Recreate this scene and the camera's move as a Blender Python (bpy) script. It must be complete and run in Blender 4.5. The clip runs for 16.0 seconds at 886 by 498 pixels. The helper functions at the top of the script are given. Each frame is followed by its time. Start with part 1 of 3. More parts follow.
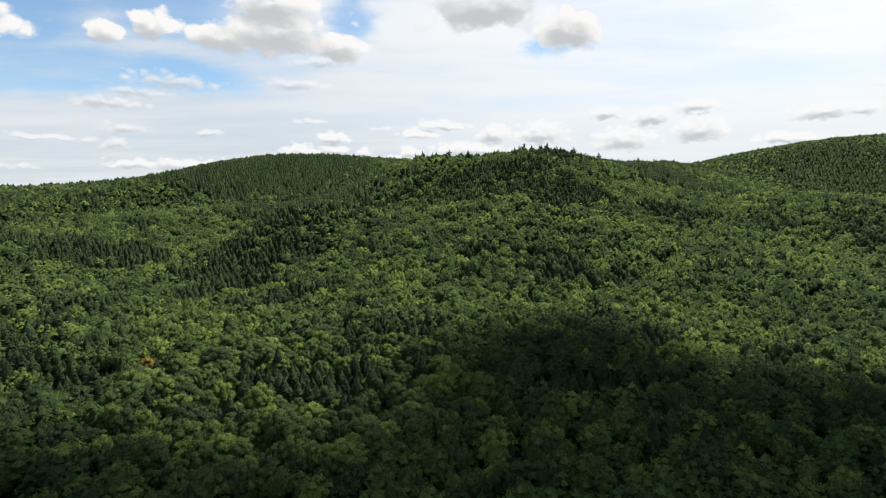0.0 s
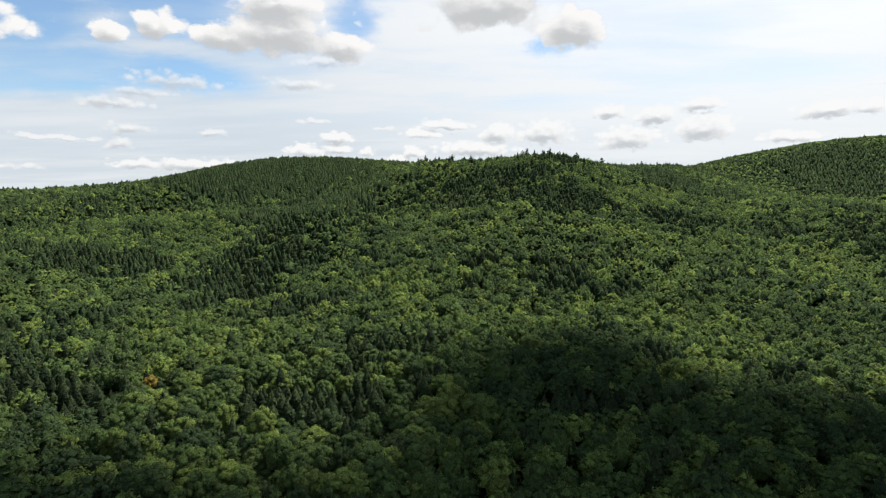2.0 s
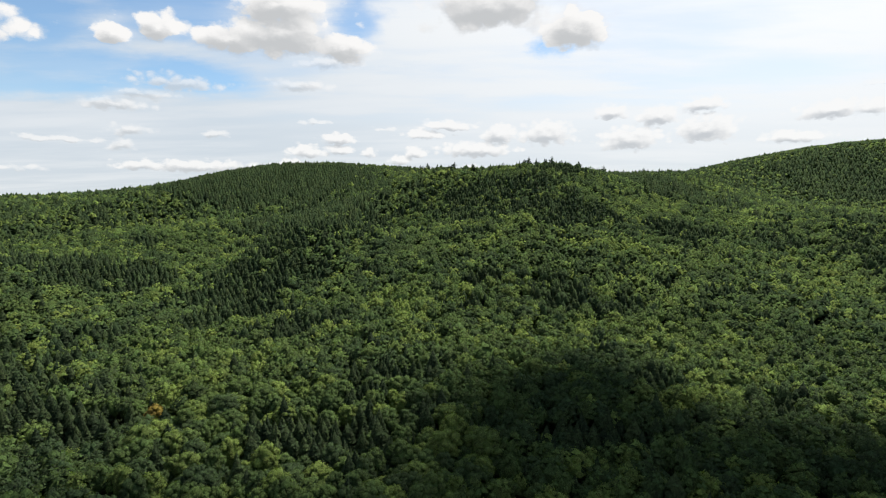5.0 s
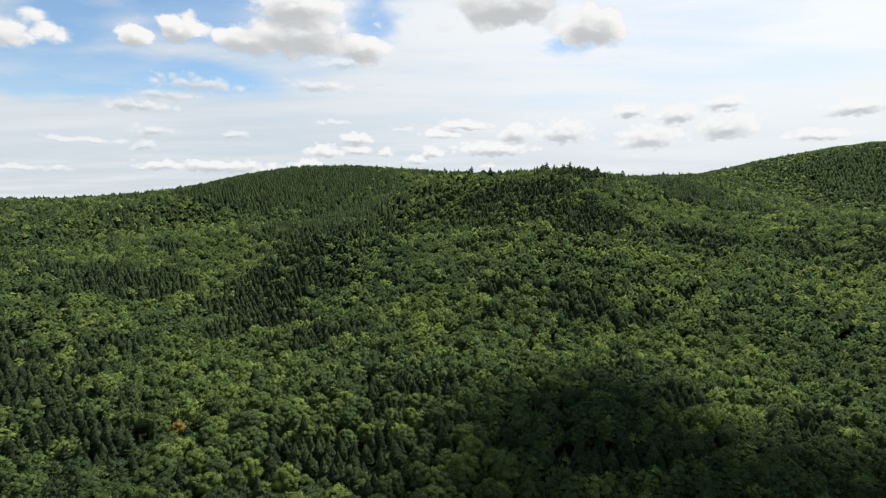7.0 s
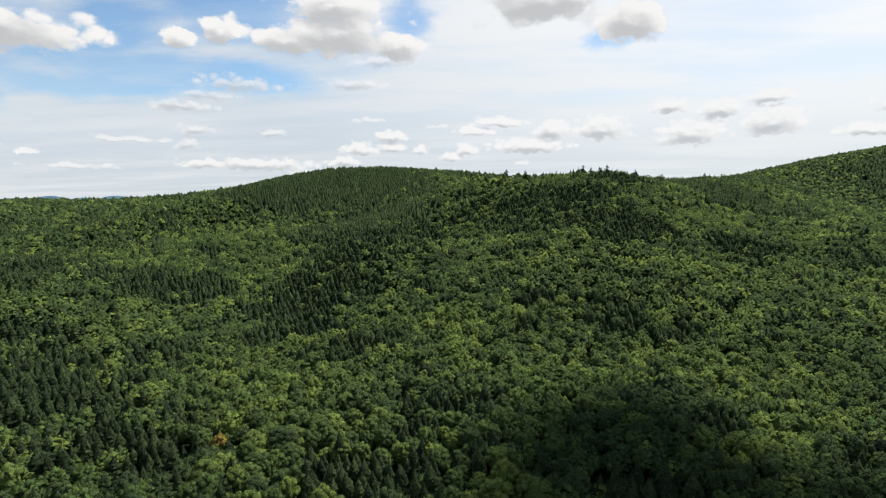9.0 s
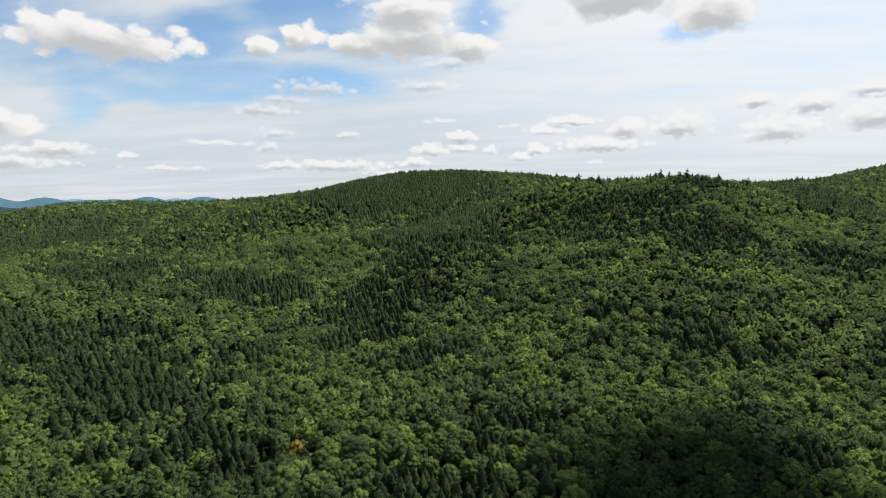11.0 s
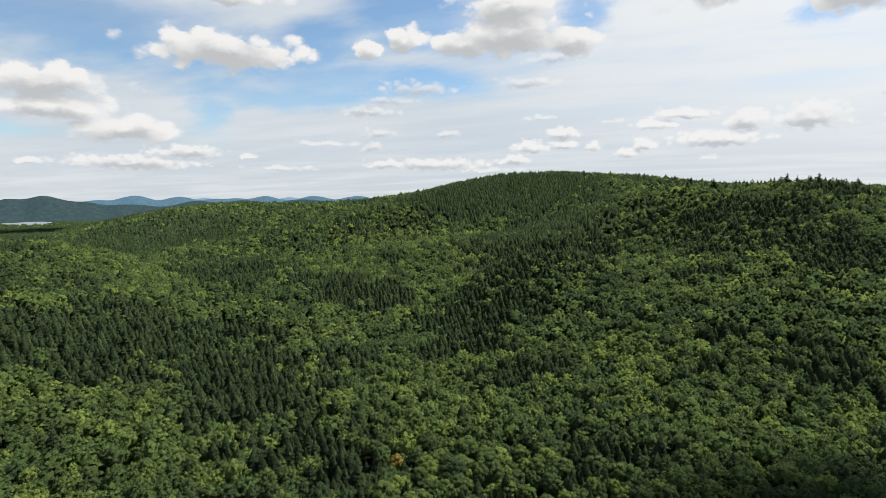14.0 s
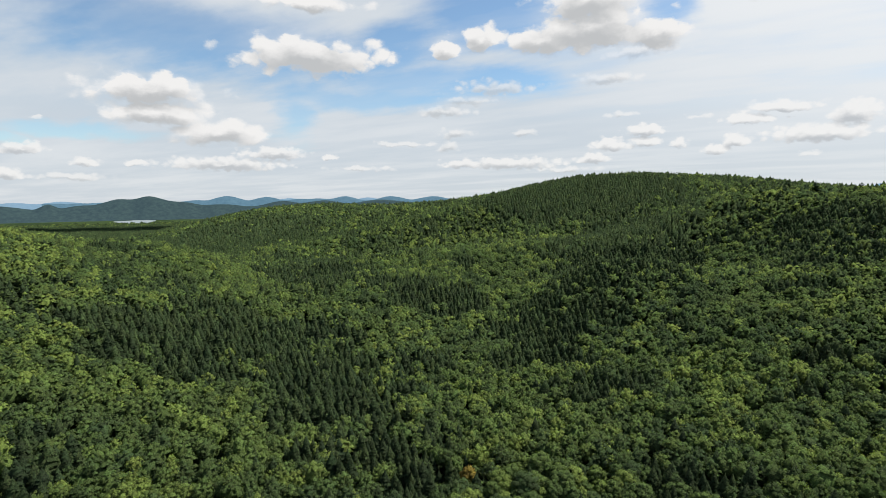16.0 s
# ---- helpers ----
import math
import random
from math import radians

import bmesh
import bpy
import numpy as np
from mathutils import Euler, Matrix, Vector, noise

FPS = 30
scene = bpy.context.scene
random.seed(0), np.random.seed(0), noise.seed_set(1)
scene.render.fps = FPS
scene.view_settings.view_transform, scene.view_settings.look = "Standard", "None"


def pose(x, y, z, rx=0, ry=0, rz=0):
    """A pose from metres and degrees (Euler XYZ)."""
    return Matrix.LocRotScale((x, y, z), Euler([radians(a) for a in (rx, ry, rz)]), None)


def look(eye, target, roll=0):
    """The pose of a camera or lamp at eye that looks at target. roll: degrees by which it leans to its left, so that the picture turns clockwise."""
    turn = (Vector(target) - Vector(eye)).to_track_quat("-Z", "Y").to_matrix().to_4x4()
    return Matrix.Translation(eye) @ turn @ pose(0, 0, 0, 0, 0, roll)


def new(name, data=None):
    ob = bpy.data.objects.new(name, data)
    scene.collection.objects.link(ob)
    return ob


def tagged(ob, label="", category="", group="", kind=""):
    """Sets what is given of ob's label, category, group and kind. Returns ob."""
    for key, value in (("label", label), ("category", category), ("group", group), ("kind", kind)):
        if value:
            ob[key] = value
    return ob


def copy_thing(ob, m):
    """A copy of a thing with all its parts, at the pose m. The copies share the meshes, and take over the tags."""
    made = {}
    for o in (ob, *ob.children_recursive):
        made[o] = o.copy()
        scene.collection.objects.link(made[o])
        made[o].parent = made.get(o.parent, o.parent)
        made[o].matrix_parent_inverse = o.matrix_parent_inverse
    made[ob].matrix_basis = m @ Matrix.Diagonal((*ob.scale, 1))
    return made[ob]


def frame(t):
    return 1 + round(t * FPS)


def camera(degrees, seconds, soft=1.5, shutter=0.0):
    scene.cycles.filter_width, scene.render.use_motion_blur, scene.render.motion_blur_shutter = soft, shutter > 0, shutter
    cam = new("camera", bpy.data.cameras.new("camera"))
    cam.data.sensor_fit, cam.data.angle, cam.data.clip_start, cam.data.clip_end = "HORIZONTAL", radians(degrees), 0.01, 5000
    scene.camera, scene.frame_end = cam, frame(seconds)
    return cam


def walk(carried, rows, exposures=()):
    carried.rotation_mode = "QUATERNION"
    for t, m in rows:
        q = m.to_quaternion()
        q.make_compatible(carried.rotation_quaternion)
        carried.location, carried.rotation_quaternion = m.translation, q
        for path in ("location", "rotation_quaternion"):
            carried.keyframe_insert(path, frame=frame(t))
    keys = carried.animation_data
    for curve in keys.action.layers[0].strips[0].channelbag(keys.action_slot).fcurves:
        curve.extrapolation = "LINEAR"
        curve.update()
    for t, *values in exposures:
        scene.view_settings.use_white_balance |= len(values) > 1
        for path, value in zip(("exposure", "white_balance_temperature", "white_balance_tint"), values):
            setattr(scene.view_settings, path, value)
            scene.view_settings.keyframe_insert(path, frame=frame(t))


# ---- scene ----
cam = camera(78.77, 16.0, soft=0.55)
ROWS = [
    (0.0, 0.00, 0.00, 60.00, -4.96, 0.38, 0.00),
    (0.5, 0.09, 0.10, 61.59, -4.98, 0.39, 0.10),
    (1.0, 0.21, 0.18, 63.18, -5.00, 0.40, 0.19),
    (1.5, 0.34, 0.25, 64.76, -5.00, 0.41, 0.27),
    (2.0, 0.38, 0.29, 66.38, -5.00, 0.43, 0.33),
    (2.5, 0.36, 0.34, 68.04, -4.98, 0.44, 0.36),
    (3.0, 0.31, 0.42, 69.69, -4.98, 0.46, 0.39),
    (3.5, 0.27, 0.44, 71.30, -4.98, 0.47, 0.39),
    (6.0, 0.16, 0.17, 78.92, -4.87, 0.55, 1.03),
    (6.5, 0.06, 0.19, 80.71, -4.90, 0.54, 1.71),
    (7.0, -0.05, 0.27, 82.64, -4.96, 0.53, 2.33),
    (7.5, -0.22, 0.40, 84.62, -5.03, 0.52, 3.06),
    (8.0, -0.34, 0.64, 86.61, -5.11, 0.50, 3.93),
    (8.5, -0.44, 0.79, 88.53, -5.17, 0.49, 4.81),
    (9.0, -0.50, 0.89, 90.30, -5.20, 0.49, 5.92),
    (11.5, -1.21, 0.94, 97.71, -5.15, 0.47, 15.07),
    (12.0, -1.33, 0.99, 99.13, -5.18, 0.46, 16.70),
    (12.5, -1.48, 1.11, 100.67, -5.20, 0.44, 18.50),
    (13.0, -1.66, 1.19, 102.20, -5.24, 0.42, 20.31),
    (13.5, -1.89, 1.26, 103.67, -5.27, 0.42, 21.99),
    (14.0, -2.19, 1.34, 105.13, -5.27, 0.42, 23.65),
    (14.5, -2.39, 1.43, 106.47, -5.29, 0.42, 25.26),
    (15.0, -2.51, 1.55, 107.70, -5.28, 0.42, 27.19),
    (15.5, -2.61, 1.64, 108.87, -5.27, 0.41, 29.37),
    (16.0, -2.70, 1.72, 110.00, -5.26, 0.41, 31.57),
]
walk(cam, [(t, pose(x, y, z, 90 + pitch, roll, yaw)) for t, x, y, z, pitch, roll, yaw in ROWS],
     exposures=[(0.0, 0.66), (8.0, 0.62), (16.0, 0.54)])

# ---- world, sun ----
SUN_AZ, SUN_EL = -40.0, 57.0            # degrees left of +y, above the horizon
SUN_DIR = Vector((-math.sin(radians(SUN_AZ)) * math.cos(radians(SUN_EL)),
                  math.cos(radians(SUN_AZ)) * math.cos(radians(SUN_EL)),
                  math.sin(radians(SUN_EL))))
sun = new("sun", bpy.data.lights.new("sun", "SUN"))
sun.data.energy, sun.data.angle, sun.data.color = 5.0, radians(0.55), (1.0, 0.95, 0.86)
sun.matrix_world = look(SUN_DIR * 900, (0, 0, 0))

# cumulus in the sky: azimuth (left +), elevation, half width, half height, in degrees
CUMULUS = [
    (16.5, 16.1, 7.2, 2.3), (21.2, 15.5, 4.8, 1.9), (10.5, 15.3, 3.9, 1.5), (17.0, 18.6, 5.6, 1.9), (31.2, 14.9, 1.8, 1.5), (27.5, 16.0, 2.1, 1.4),
    (-4.5, 19.2, 8.1, 2.7), (-13.0, 16.6, 4.0, 2.2), (59.4, 10.0, 5.7, 1.7), (59.2, 8.0, 5.2, 1.2), (53.6, 6.5, 4.6, 1.4),
    (44.8, 14.1, 8.4, 2.2), (44.8, 18.9, 5.5, 1.0),
]
CUMULUS_LOW = [
    (-16.7, 8.7, 1.8, 0.84), (-21.0, 8.1, 2.4, 1.08), (-18.5, 6.0, 3.3, 1.44), (-24.9, 8.9, 2.4, 0.84), (-25.2, 6.6, 3.1, 1.56), (-32.1, 5.5, 2.8, 0.72),
    (-34.9, 7.5, 2.9, 0.96), (-37.4, 7.5, 1.7, 0.84), (-10.3, 6.8, 3.3, 1.44), (-5.4, 6.9, 2.0, 1.20), (11.2, 6.6, 2.0, 0.72), (11.2, 5.5, 1.8, 0.60),
    (14.4, 5.2, 2.3, 0.84), (8.2, 5.2, 1.0, 0.60), (5.0, 4.4, 1.4, 0.60), (3.4, 5.2, 1.3, 0.72), (-0.1, 7.9, 3.2, 0.72), (2.4, 7.0, 2.5, 0.60), (-3.1, 5.4, 4.5, 0.96),
]
CUMULUS_LEFT = [
    (48.6, 4.6, 3.5, 0.72), (53.5, 3.5, 6.1, 0.84), (69.2, 4.4, 1.8, 0.72), (64.9, 3.4, 1.5, 0.48), (70.2, 2.3, 1.0, 0.72), (43.4, 4.3, 1.0, 0.36), (24.7, 3.6, 6.3, 0.72),
    (29.4, 3.6, 2.5, 0.60), (16.0, 3.9, 2.0, 0.60), (61.1, 3.5, 1.0, 0.36),
]
STREAKS = [
    (26.2, 11.2, 4.9, 0.9), (29.1, 10.1, 3.2, 0.7), (14.9, 11.6, 3.6, 0.7), (12.0, 13.8, 3.4, 0.7), (23.1, 6.7, 1.6, 0.4), (30.1, 6.8, 1.9, 0.6), (30.9, 5.3, 1.4, 0.7),
    (31.5, 9.0, 3.2, 0.7), (13.4, 8.2, 1.8, 0.3), (66.1, 2.2, 3.0, 0.4), (6.8, 7.6, 1.3, 0.3), (68.2, 7.0, 0.5, 0.2), (35.3, 5.8, 3.5, 0.3), (40.0, 3.2, 3.5, 0.3),
    (18.9, 3.0, 4.5, 0.3), (-2.2, 3.8, 1.2, 0.3), (-38.0, 9.4, 1.3, 0.3),
]
# gaps in the high veil, through which the blue shows
GAPS = [
    (34.9, 11.9, 8.4, 2.0), (27.2, 11.8, 7.4, 1.6), (9.3, 17.9, 3.8, 2.2), (-10.3, 15.4, 2.2, 1.0), (36.2, 14.7, 5.5, 2.8), (26.0, 18.0, 9.0, 3.0),
    (56.2, 15.4, 16.0, 3.2), (65.5, 6.4, 4.9, 0.7), (39.9, 10.5, 11.0, 1.5), (46.7, 8.7, 3.4, 3.0), (69.8, 5.5, 2.4, 0.6),
]


class Nodes:
    """Short hand for a node tree."""

    def __init__(self, tree):
        self.tree = tree

    def add(self, kind, inputs=(), **props):
        n = self.tree.nodes.new(kind)
        for k, v in props.items():
            if k == "operation":
                n.operation = v
            elif k == "data_type":
                n.data_type = v
            elif k == "blend_type":
                n.blend_type = v
            elif k == "sky_type":
                n.sky_type = v
            elif k == "noise_dimensions":
                n.noise_dimensions = v
            elif k == "attribute_name":
                n.attribute_name = v
            elif k == "interpolation_type":
                n.interpolation_type = v
        for key, v in (inputs.items() if isinstance(inputs, dict) else enumerate(inputs)):
            if v is None:
                continue
            if isinstance(v, bpy.types.NodeSocket):
                self.tree.links.new(v, n.inputs[key])
            else:
                n.inputs[key].default_value = v
        return n

    def math(self, op, *args):
        return self.add("ShaderNodeMath", args, operation=op).outputs[0]

    def vec(self, op, *args):
        return self.add("ShaderNodeVectorMath", args, operation=op).outputs[0]

    def mix(self, fac, a, b, blend="MIX"):
        n = self.add("ShaderNodeMix", data_type="RGBA", blend_type=blend)
        for sock, v in ((n.inputs[0], fac), (n.inputs[6], a), (n.inputs[7], b)):
            if isinstance(v, bpy.types.NodeSocket):
                self.tree.links.new(v, sock)
            else:
                sock.default_value = v
        return n.outputs[2]

    def noise(self, vector, scale, detail=2.0, rough=0.5):
        n = self.add("ShaderNodeTexNoise", {"Scale": scale, "Detail": detail, "Roughness": rough})
        if vector is not None:
            self.tree.links.new(vector, n.inputs["Vector"])
        return n.outputs["Fac"]

    def ramp(self, fac, lo, hi, to_lo=0.0, to_hi=1.0):
        n = self.add("ShaderNodeMapRange", (fac, lo, hi, to_lo, to_hi), interpolation_type="SMOOTHSTEP")
        return n.outputs[0]


def blob_group(name, blobs, flat=1.0):
    """A node group: how deep a direction (azimuth, elevation) lies inside the nearest of the given ellipses."""
    g = bpy.data.node_groups.new(name, "ShaderNodeTree")
    g.interface.new_socket("Vector", in_out="INPUT", socket_type="NodeSocketVector")
    g.interface.new_socket("Depth", in_out="OUTPUT", socket_type="NodeSocketFloat")
    n = Nodes(g)
    src = g.nodes.new("NodeGroupInput").outputs[0]
    best = None
    for az, el, w, h in blobs:
        d = n.vec("SUBTRACT", src, (az, el, 0))
        d = n.vec("MULTIPLY", d, (1 / w, 1 / h, 0))
        d = n.vec("MAXIMUM", d, n.vec("MULTIPLY", d, (-1.0, -flat, 1.0)))
        ln = n.add("ShaderNodeVectorMath", (d,), operation="LENGTH").outputs["Value"]
        v = n.math("SUBTRACT", 1.0, ln)
        best = v if best is None else n.add("ShaderNodeMath", (best, v, 0.25), operation="SMOOTH_MAX").outputs[0]
    g.links.new(best, g.nodes.new("NodeGroupOutput").inputs[0])
    return g


def build_world():
    world = bpy.data.worlds.new("world")
    scene.world = world
    world.use_nodes = True
    t = world.node_tree
    t.nodes.clear()
    n = Nodes(t)
    direction = n.add("ShaderNodeTexCoord").outputs["Generated"]
    sep = n.add("ShaderNodeSeparateXYZ", (direction,))
    x, y, z = sep.outputs
    az = n.math("MULTIPLY", n.math("ARCTAN2", n.math("MULTIPLY", x, -1.0), y), 57.2958)
    el = n.math("MULTIPLY", n.math("ARCSINE", z), 57.2958)
    p = n.add("ShaderNodeCombineXYZ", (az, el, 0.0)).outputs[0]
    # a plane of air high above, for cirrus drawn out in perspective
    zz = n.math("ADD", n.math("MAXIMUM", z, 0.0), 0.06)
    air = n.add("ShaderNodeCombineXYZ", (n.math("DIVIDE", x, zz), n.math("DIVIDE", y, zz), 0.0)).outputs[0]

    def warped(vector, scale, ax, ay, detail=6.0):
        v = n.vec("MULTIPLY", vector, (1.0, 1.7, 1.0))
        c = n.add("ShaderNodeTexNoise", {"Vector": v, "Scale": scale, "Detail": detail, "Roughness": 0.62}).outputs["Color"]
        c = n.vec("MULTIPLY", n.vec("SUBTRACT", c, (0.5, 0.5, 0.5)), (ax, ay, 0.0))
        return n.vec("ADD", vector, c)

    def depth(group, vector):
        node = t.nodes.new("ShaderNodeGroup")
        node.node_tree = group
        t.links.new(vector, node.inputs[0])
        return node.outputs[0]

    clear = n.add("ShaderNodeTexSky", sky_type="NISHITA")
    clear.sun_disc = False
    clear.sun_elevation, clear.sun_rotation = radians(SUN_EL), radians(-SUN_AZ)
    clear.altitude, clear.air_density, clear.dust_density, clear.ozone_density = 300, 1.0, 0.3, 0.5

    # veil of high cloud, whiter towards the sun and the horizon
    streak_v = n.add("ShaderNodeMapping", {"Vector": air, "Rotation": (0, 0, radians(28)), "Scale": (1.0, 2.3, 1.0)}).outputs[0]
    cirrus = n.noise(n.vec("ADD", streak_v, (3.7, 1.3, 0.0)), 0.42, 6.0, 0.55)
    broad = n.noise(air, 0.5, 3.0, 0.5)
    gap = depth(blob_group("veil_gaps", GAPS), warped(p, 0.11, 9.0, 3.4))
    gap_mask = n.ramp(n.math("ADD", gap, n.math("MULTIPLY", n.math("SUBTRACT", 0.5, cirrus), 2.6)), -0.35, 0.65)
    high = n.ramp(el, 21.0, 38.0)
    open_high = n.math("MULTIPLY", n.ramp(broad, 0.25, 0.55), high)
    veil = n.math("SUBTRACT", 0.97, n.math("MULTIPLY", n.math("MAXIMUM", gap_mask, open_high), 0.80))
    thin = n.math("MULTIPLY", n.ramp(cirrus, 0.56, 0.36), n.ramp(el, 7.0, 12.0))
    veil = n.math("SUBTRACT", veil, n.math("MULTIPLY", thin, 0.30))
    toward = n.add("ShaderNodeVectorMath", (direction, tuple(SUN_DIR)), operation="DOT_PRODUCT").outputs["Value"]
    glare = n.ramp(toward, 0.30, 0.95)
    veil_col = n.mix(glare, (0.66, 0.735, 0.81, 1), (1.15, 1.15, 1.14, 1))
    veil_col = n.mix(n.ramp(el, 0.0, 9.0, 0.55, 0.0), veil_col, (0.70, 0.755, 0.81, 1))
    streak = n.math("MULTIPLY", n.ramp(cirrus, 0.36, 0.7), 0.4)
    veil_col = n.mix(streak, veil_col, (1.0, 1.0, 1.0, 1), "LIGHTEN")

    # cumulus: white where the heap thins towards the light, grey underneath
    def cumulus(name, blobs, scale, amp, step, soft, strength, flat, rag, dense):
        g = blob_group(name, blobs, flat)

        def density(vector):
            w = warped(vector, scale, amp * 1.4, amp)
            d = depth(g, w)
            heap = n.vec("MULTIPLY", n.vec("ADD", vector, n.vec("MULTIPLY", n.vec("SUBTRACT", w, vector), (0.5, 0.5, 0.0))), (1.0, 1.35, 1.0))
            bulge = n.add("ShaderNodeTexVoronoi", {"Vector": heap, "Scale": scale * 1.5}).outputs["Distance"]
            small = n.add("ShaderNodeTexVoronoi", {"Vector": heap, "Scale": scale * 3.6}).outputs["Distance"]
            wisp = n.noise(heap, scale * 2.6, 6.0, 0.62)
            rough = n.math("ADD", n.math("MULTIPLY", n.math("SUBTRACT", 0.42, bulge), 0.8), n.math("MULTIPLY", n.math("SUBTRACT", 0.42, small), 0.14))
            rough = n.math("ADD", rough, n.math("MULTIPLY", n.math("SUBTRACT", wisp, 0.5), 0.62))
            return d, n.math("ADD", d, n.math("MULTIPLY", rough, rag))

        up = n.vec("ADD", p, (-0.35 * step, step, 0.0))
        thick, a = density(p)
        thick_up, b = density(up)
        mask = n.math("MULTIPLY", n.ramp(a, -0.22, soft - 0.22), strength)
        under = n.math("MULTIPLY", n.math("SUBTRACT", thick_up, thick), 0.85)
        fold = n.math("MULTIPLY", n.math("SUBTRACT", b, a), 0.30)
        shade = n.math("ADD", n.math("ADD", under, fold), n.math("MULTIPLY", n.ramp(thick, 0.0, 0.9), dense))
        return mask, n.ramp(shade, -0.12, 0.72, 1.0, 0.0)

    m1, l1 = cumulus("cumulus_near", CUMULUS, 0.32, 1.9, 0.9, 0.48, 1.0, 1.15, 1.05, 0.72)
    m2, l2 = cumulus("cumulus_far", CUMULUS_LOW, 0.8, 0.8, 0.5, 0.5, 0.97, 1.35, 0.85, 0.48)
    m4, l4 = cumulus("cumulus_left", CUMULUS_LEFT, 0.85, 0.8, 0.45, 0.55, 0.92, 1.35, 0.95, 0.75)
    m3, l3 = cumulus("cloud_streaks", STREAKS, 0.6, 1.0, 0.32, 0.8, 0.72, 1.1, 1.3, 0.62)
    white, grey = (1.0, 0.99, 0.98, 1), (0.60, 0.615, 0.63, 1)
    col = veil_col
    mask = veil
    for m, l, g in ((m3, l3, (0.60, 0.62, 0.64, 1)), (m4, l4, (0.60, 0.62, 0.65, 1)), (m2, l2, (0.60, 0.62, 0.65, 1)), (m1, l1, grey)):
        col = n.mix(m, col, n.mix(l, g, white))
        mask = n.math("MAXIMUM", mask, m)
    sky_bg = n.add("ShaderNodeBackground", (n.mix(1.0, clear.outputs[0], (0.88, 0.98, 1.0, 1), "MULTIPLY"), 0.095)).outputs[0]
    cloud_bg = n.add("ShaderNodeBackground", (col, 0.61)).outputs[0]
    both = n.add("ShaderNodeMixShader", (mask, sky_bg, cloud_bg)).outputs[0]
    t.links.new(both, t.nodes.new("ShaderNodeOutputWorld").inputs[0])


build_world()


# ---- materials ----
def material(name):
    m = bpy.data.materials.new(name)
    m.use_nodes = True
    m.node_tree.nodes.clear()
    return m, Nodes(m.node_tree)


def finish(m, n, surface):
    m.node_tree.links.new(surface, m.node_tree.nodes.new("ShaderNodeOutputMaterial").inputs[0])
    return m


def leaf_material(name, dark, mid, light, through_light, per_thing, glow=0.34, gloss=0.012):
    """Foliage: three greens, chosen tree by tree, each leaf clump a little different, some light passing through."""
    m, n = material(name)
    if per_thing:
        tree = n.add("ShaderNodeObjectInfo").outputs["Random"]
    else:
        tree = n.add("ShaderNodeAttribute", attribute_name="tint").outputs["Fac"]
    leaf = n.add("ShaderNodeNewGeometry").outputs["Random Per Island"]
    a = n.mix(n.ramp(tree, 0.0, 0.5), dark, mid)
    a = n.mix(n.ramp(tree, 0.5, 1.0), a, light)
    place = n.add("ShaderNodeNewGeometry").outputs["Position"]
    stand = n.noise(place, 0.012, 3.0)
    a = n.mix(n.ramp(stand, 0.4, 0.75, 0.0, 0.25), a, light)
    fine = n.noise(place, 2.2, 3.0, 0.7)
    clump = n.noise(place, 0.55, 2.0, 0.6)
    value = n.math("ADD", n.math("ADD", 0.70, n.math("MULTIPLY", leaf, 0.5)), n.ramp(fine, 0.30, 0.70, -0.30, 0.38))
    value = n.math("ADD", value, n.ramp(clump, 0.35, 0.65, -0.16, 0.18))
    bump = n.add("ShaderNodeBump", {"Strength": 0.8, "Distance": 0.5, "Height": n.math("ADD", fine, clump)}).outputs[0]
    hsv = n.add("ShaderNodeHueSaturation", {"Hue": n.math("ADD", 0.49, n.math("MULTIPLY", leaf, 0.02)), "Saturation": 1.0, "Value": value, "Color": a}).outputs[0]
    diff = n.add("ShaderNodeBsdfDiffuse", {"Color": hsv, "Normal": bump}).outputs[0]
    trans = n.add("ShaderNodeBsdfTranslucent", {"Color": n.mix(1.0, hsv, through_light, "MULTIPLY")}).outputs[0]
    s = n.add("ShaderNodeMixShader", (glow, diff, trans)).outputs[0]
    shine = n.add("ShaderNodeBsdfGlossy", {"Color": (0.8, 0.85, 0.8, 1), "Roughness": 0.8}).outputs[0]
    s = n.add("ShaderNodeMixShader", (gloss, s, shine)).outputs[0]
    return finish(m, n, s)


BROAD = ((0.024, 0.040, 0.015, 1), (0.043, 0.068, 0.019, 1), (0.090, 0.122, 0.027, 1), (1.6, 1.75, 1.0, 1))
SPRUCE = ((0.016, 0.028, 0.011, 1), (0.022, 0.036, 0.013, 1), (0.035, 0.053, 0.018, 1), (1.3, 1.4, 0.8, 1))
PINE = ((0.036, 0.060, 0.030, 1), (0.046, 0.074, 0.034, 1), (0.058, 0.090, 0.038, 1), (1.3, 1.4, 0.9, 1))
GOLD = ((0.11, 0.088, 0.018, 1), (0.13, 0.10, 0.02, 1), (0.15, 0.112, 0.022, 1), (1.3, 1.2, 0.8, 1))
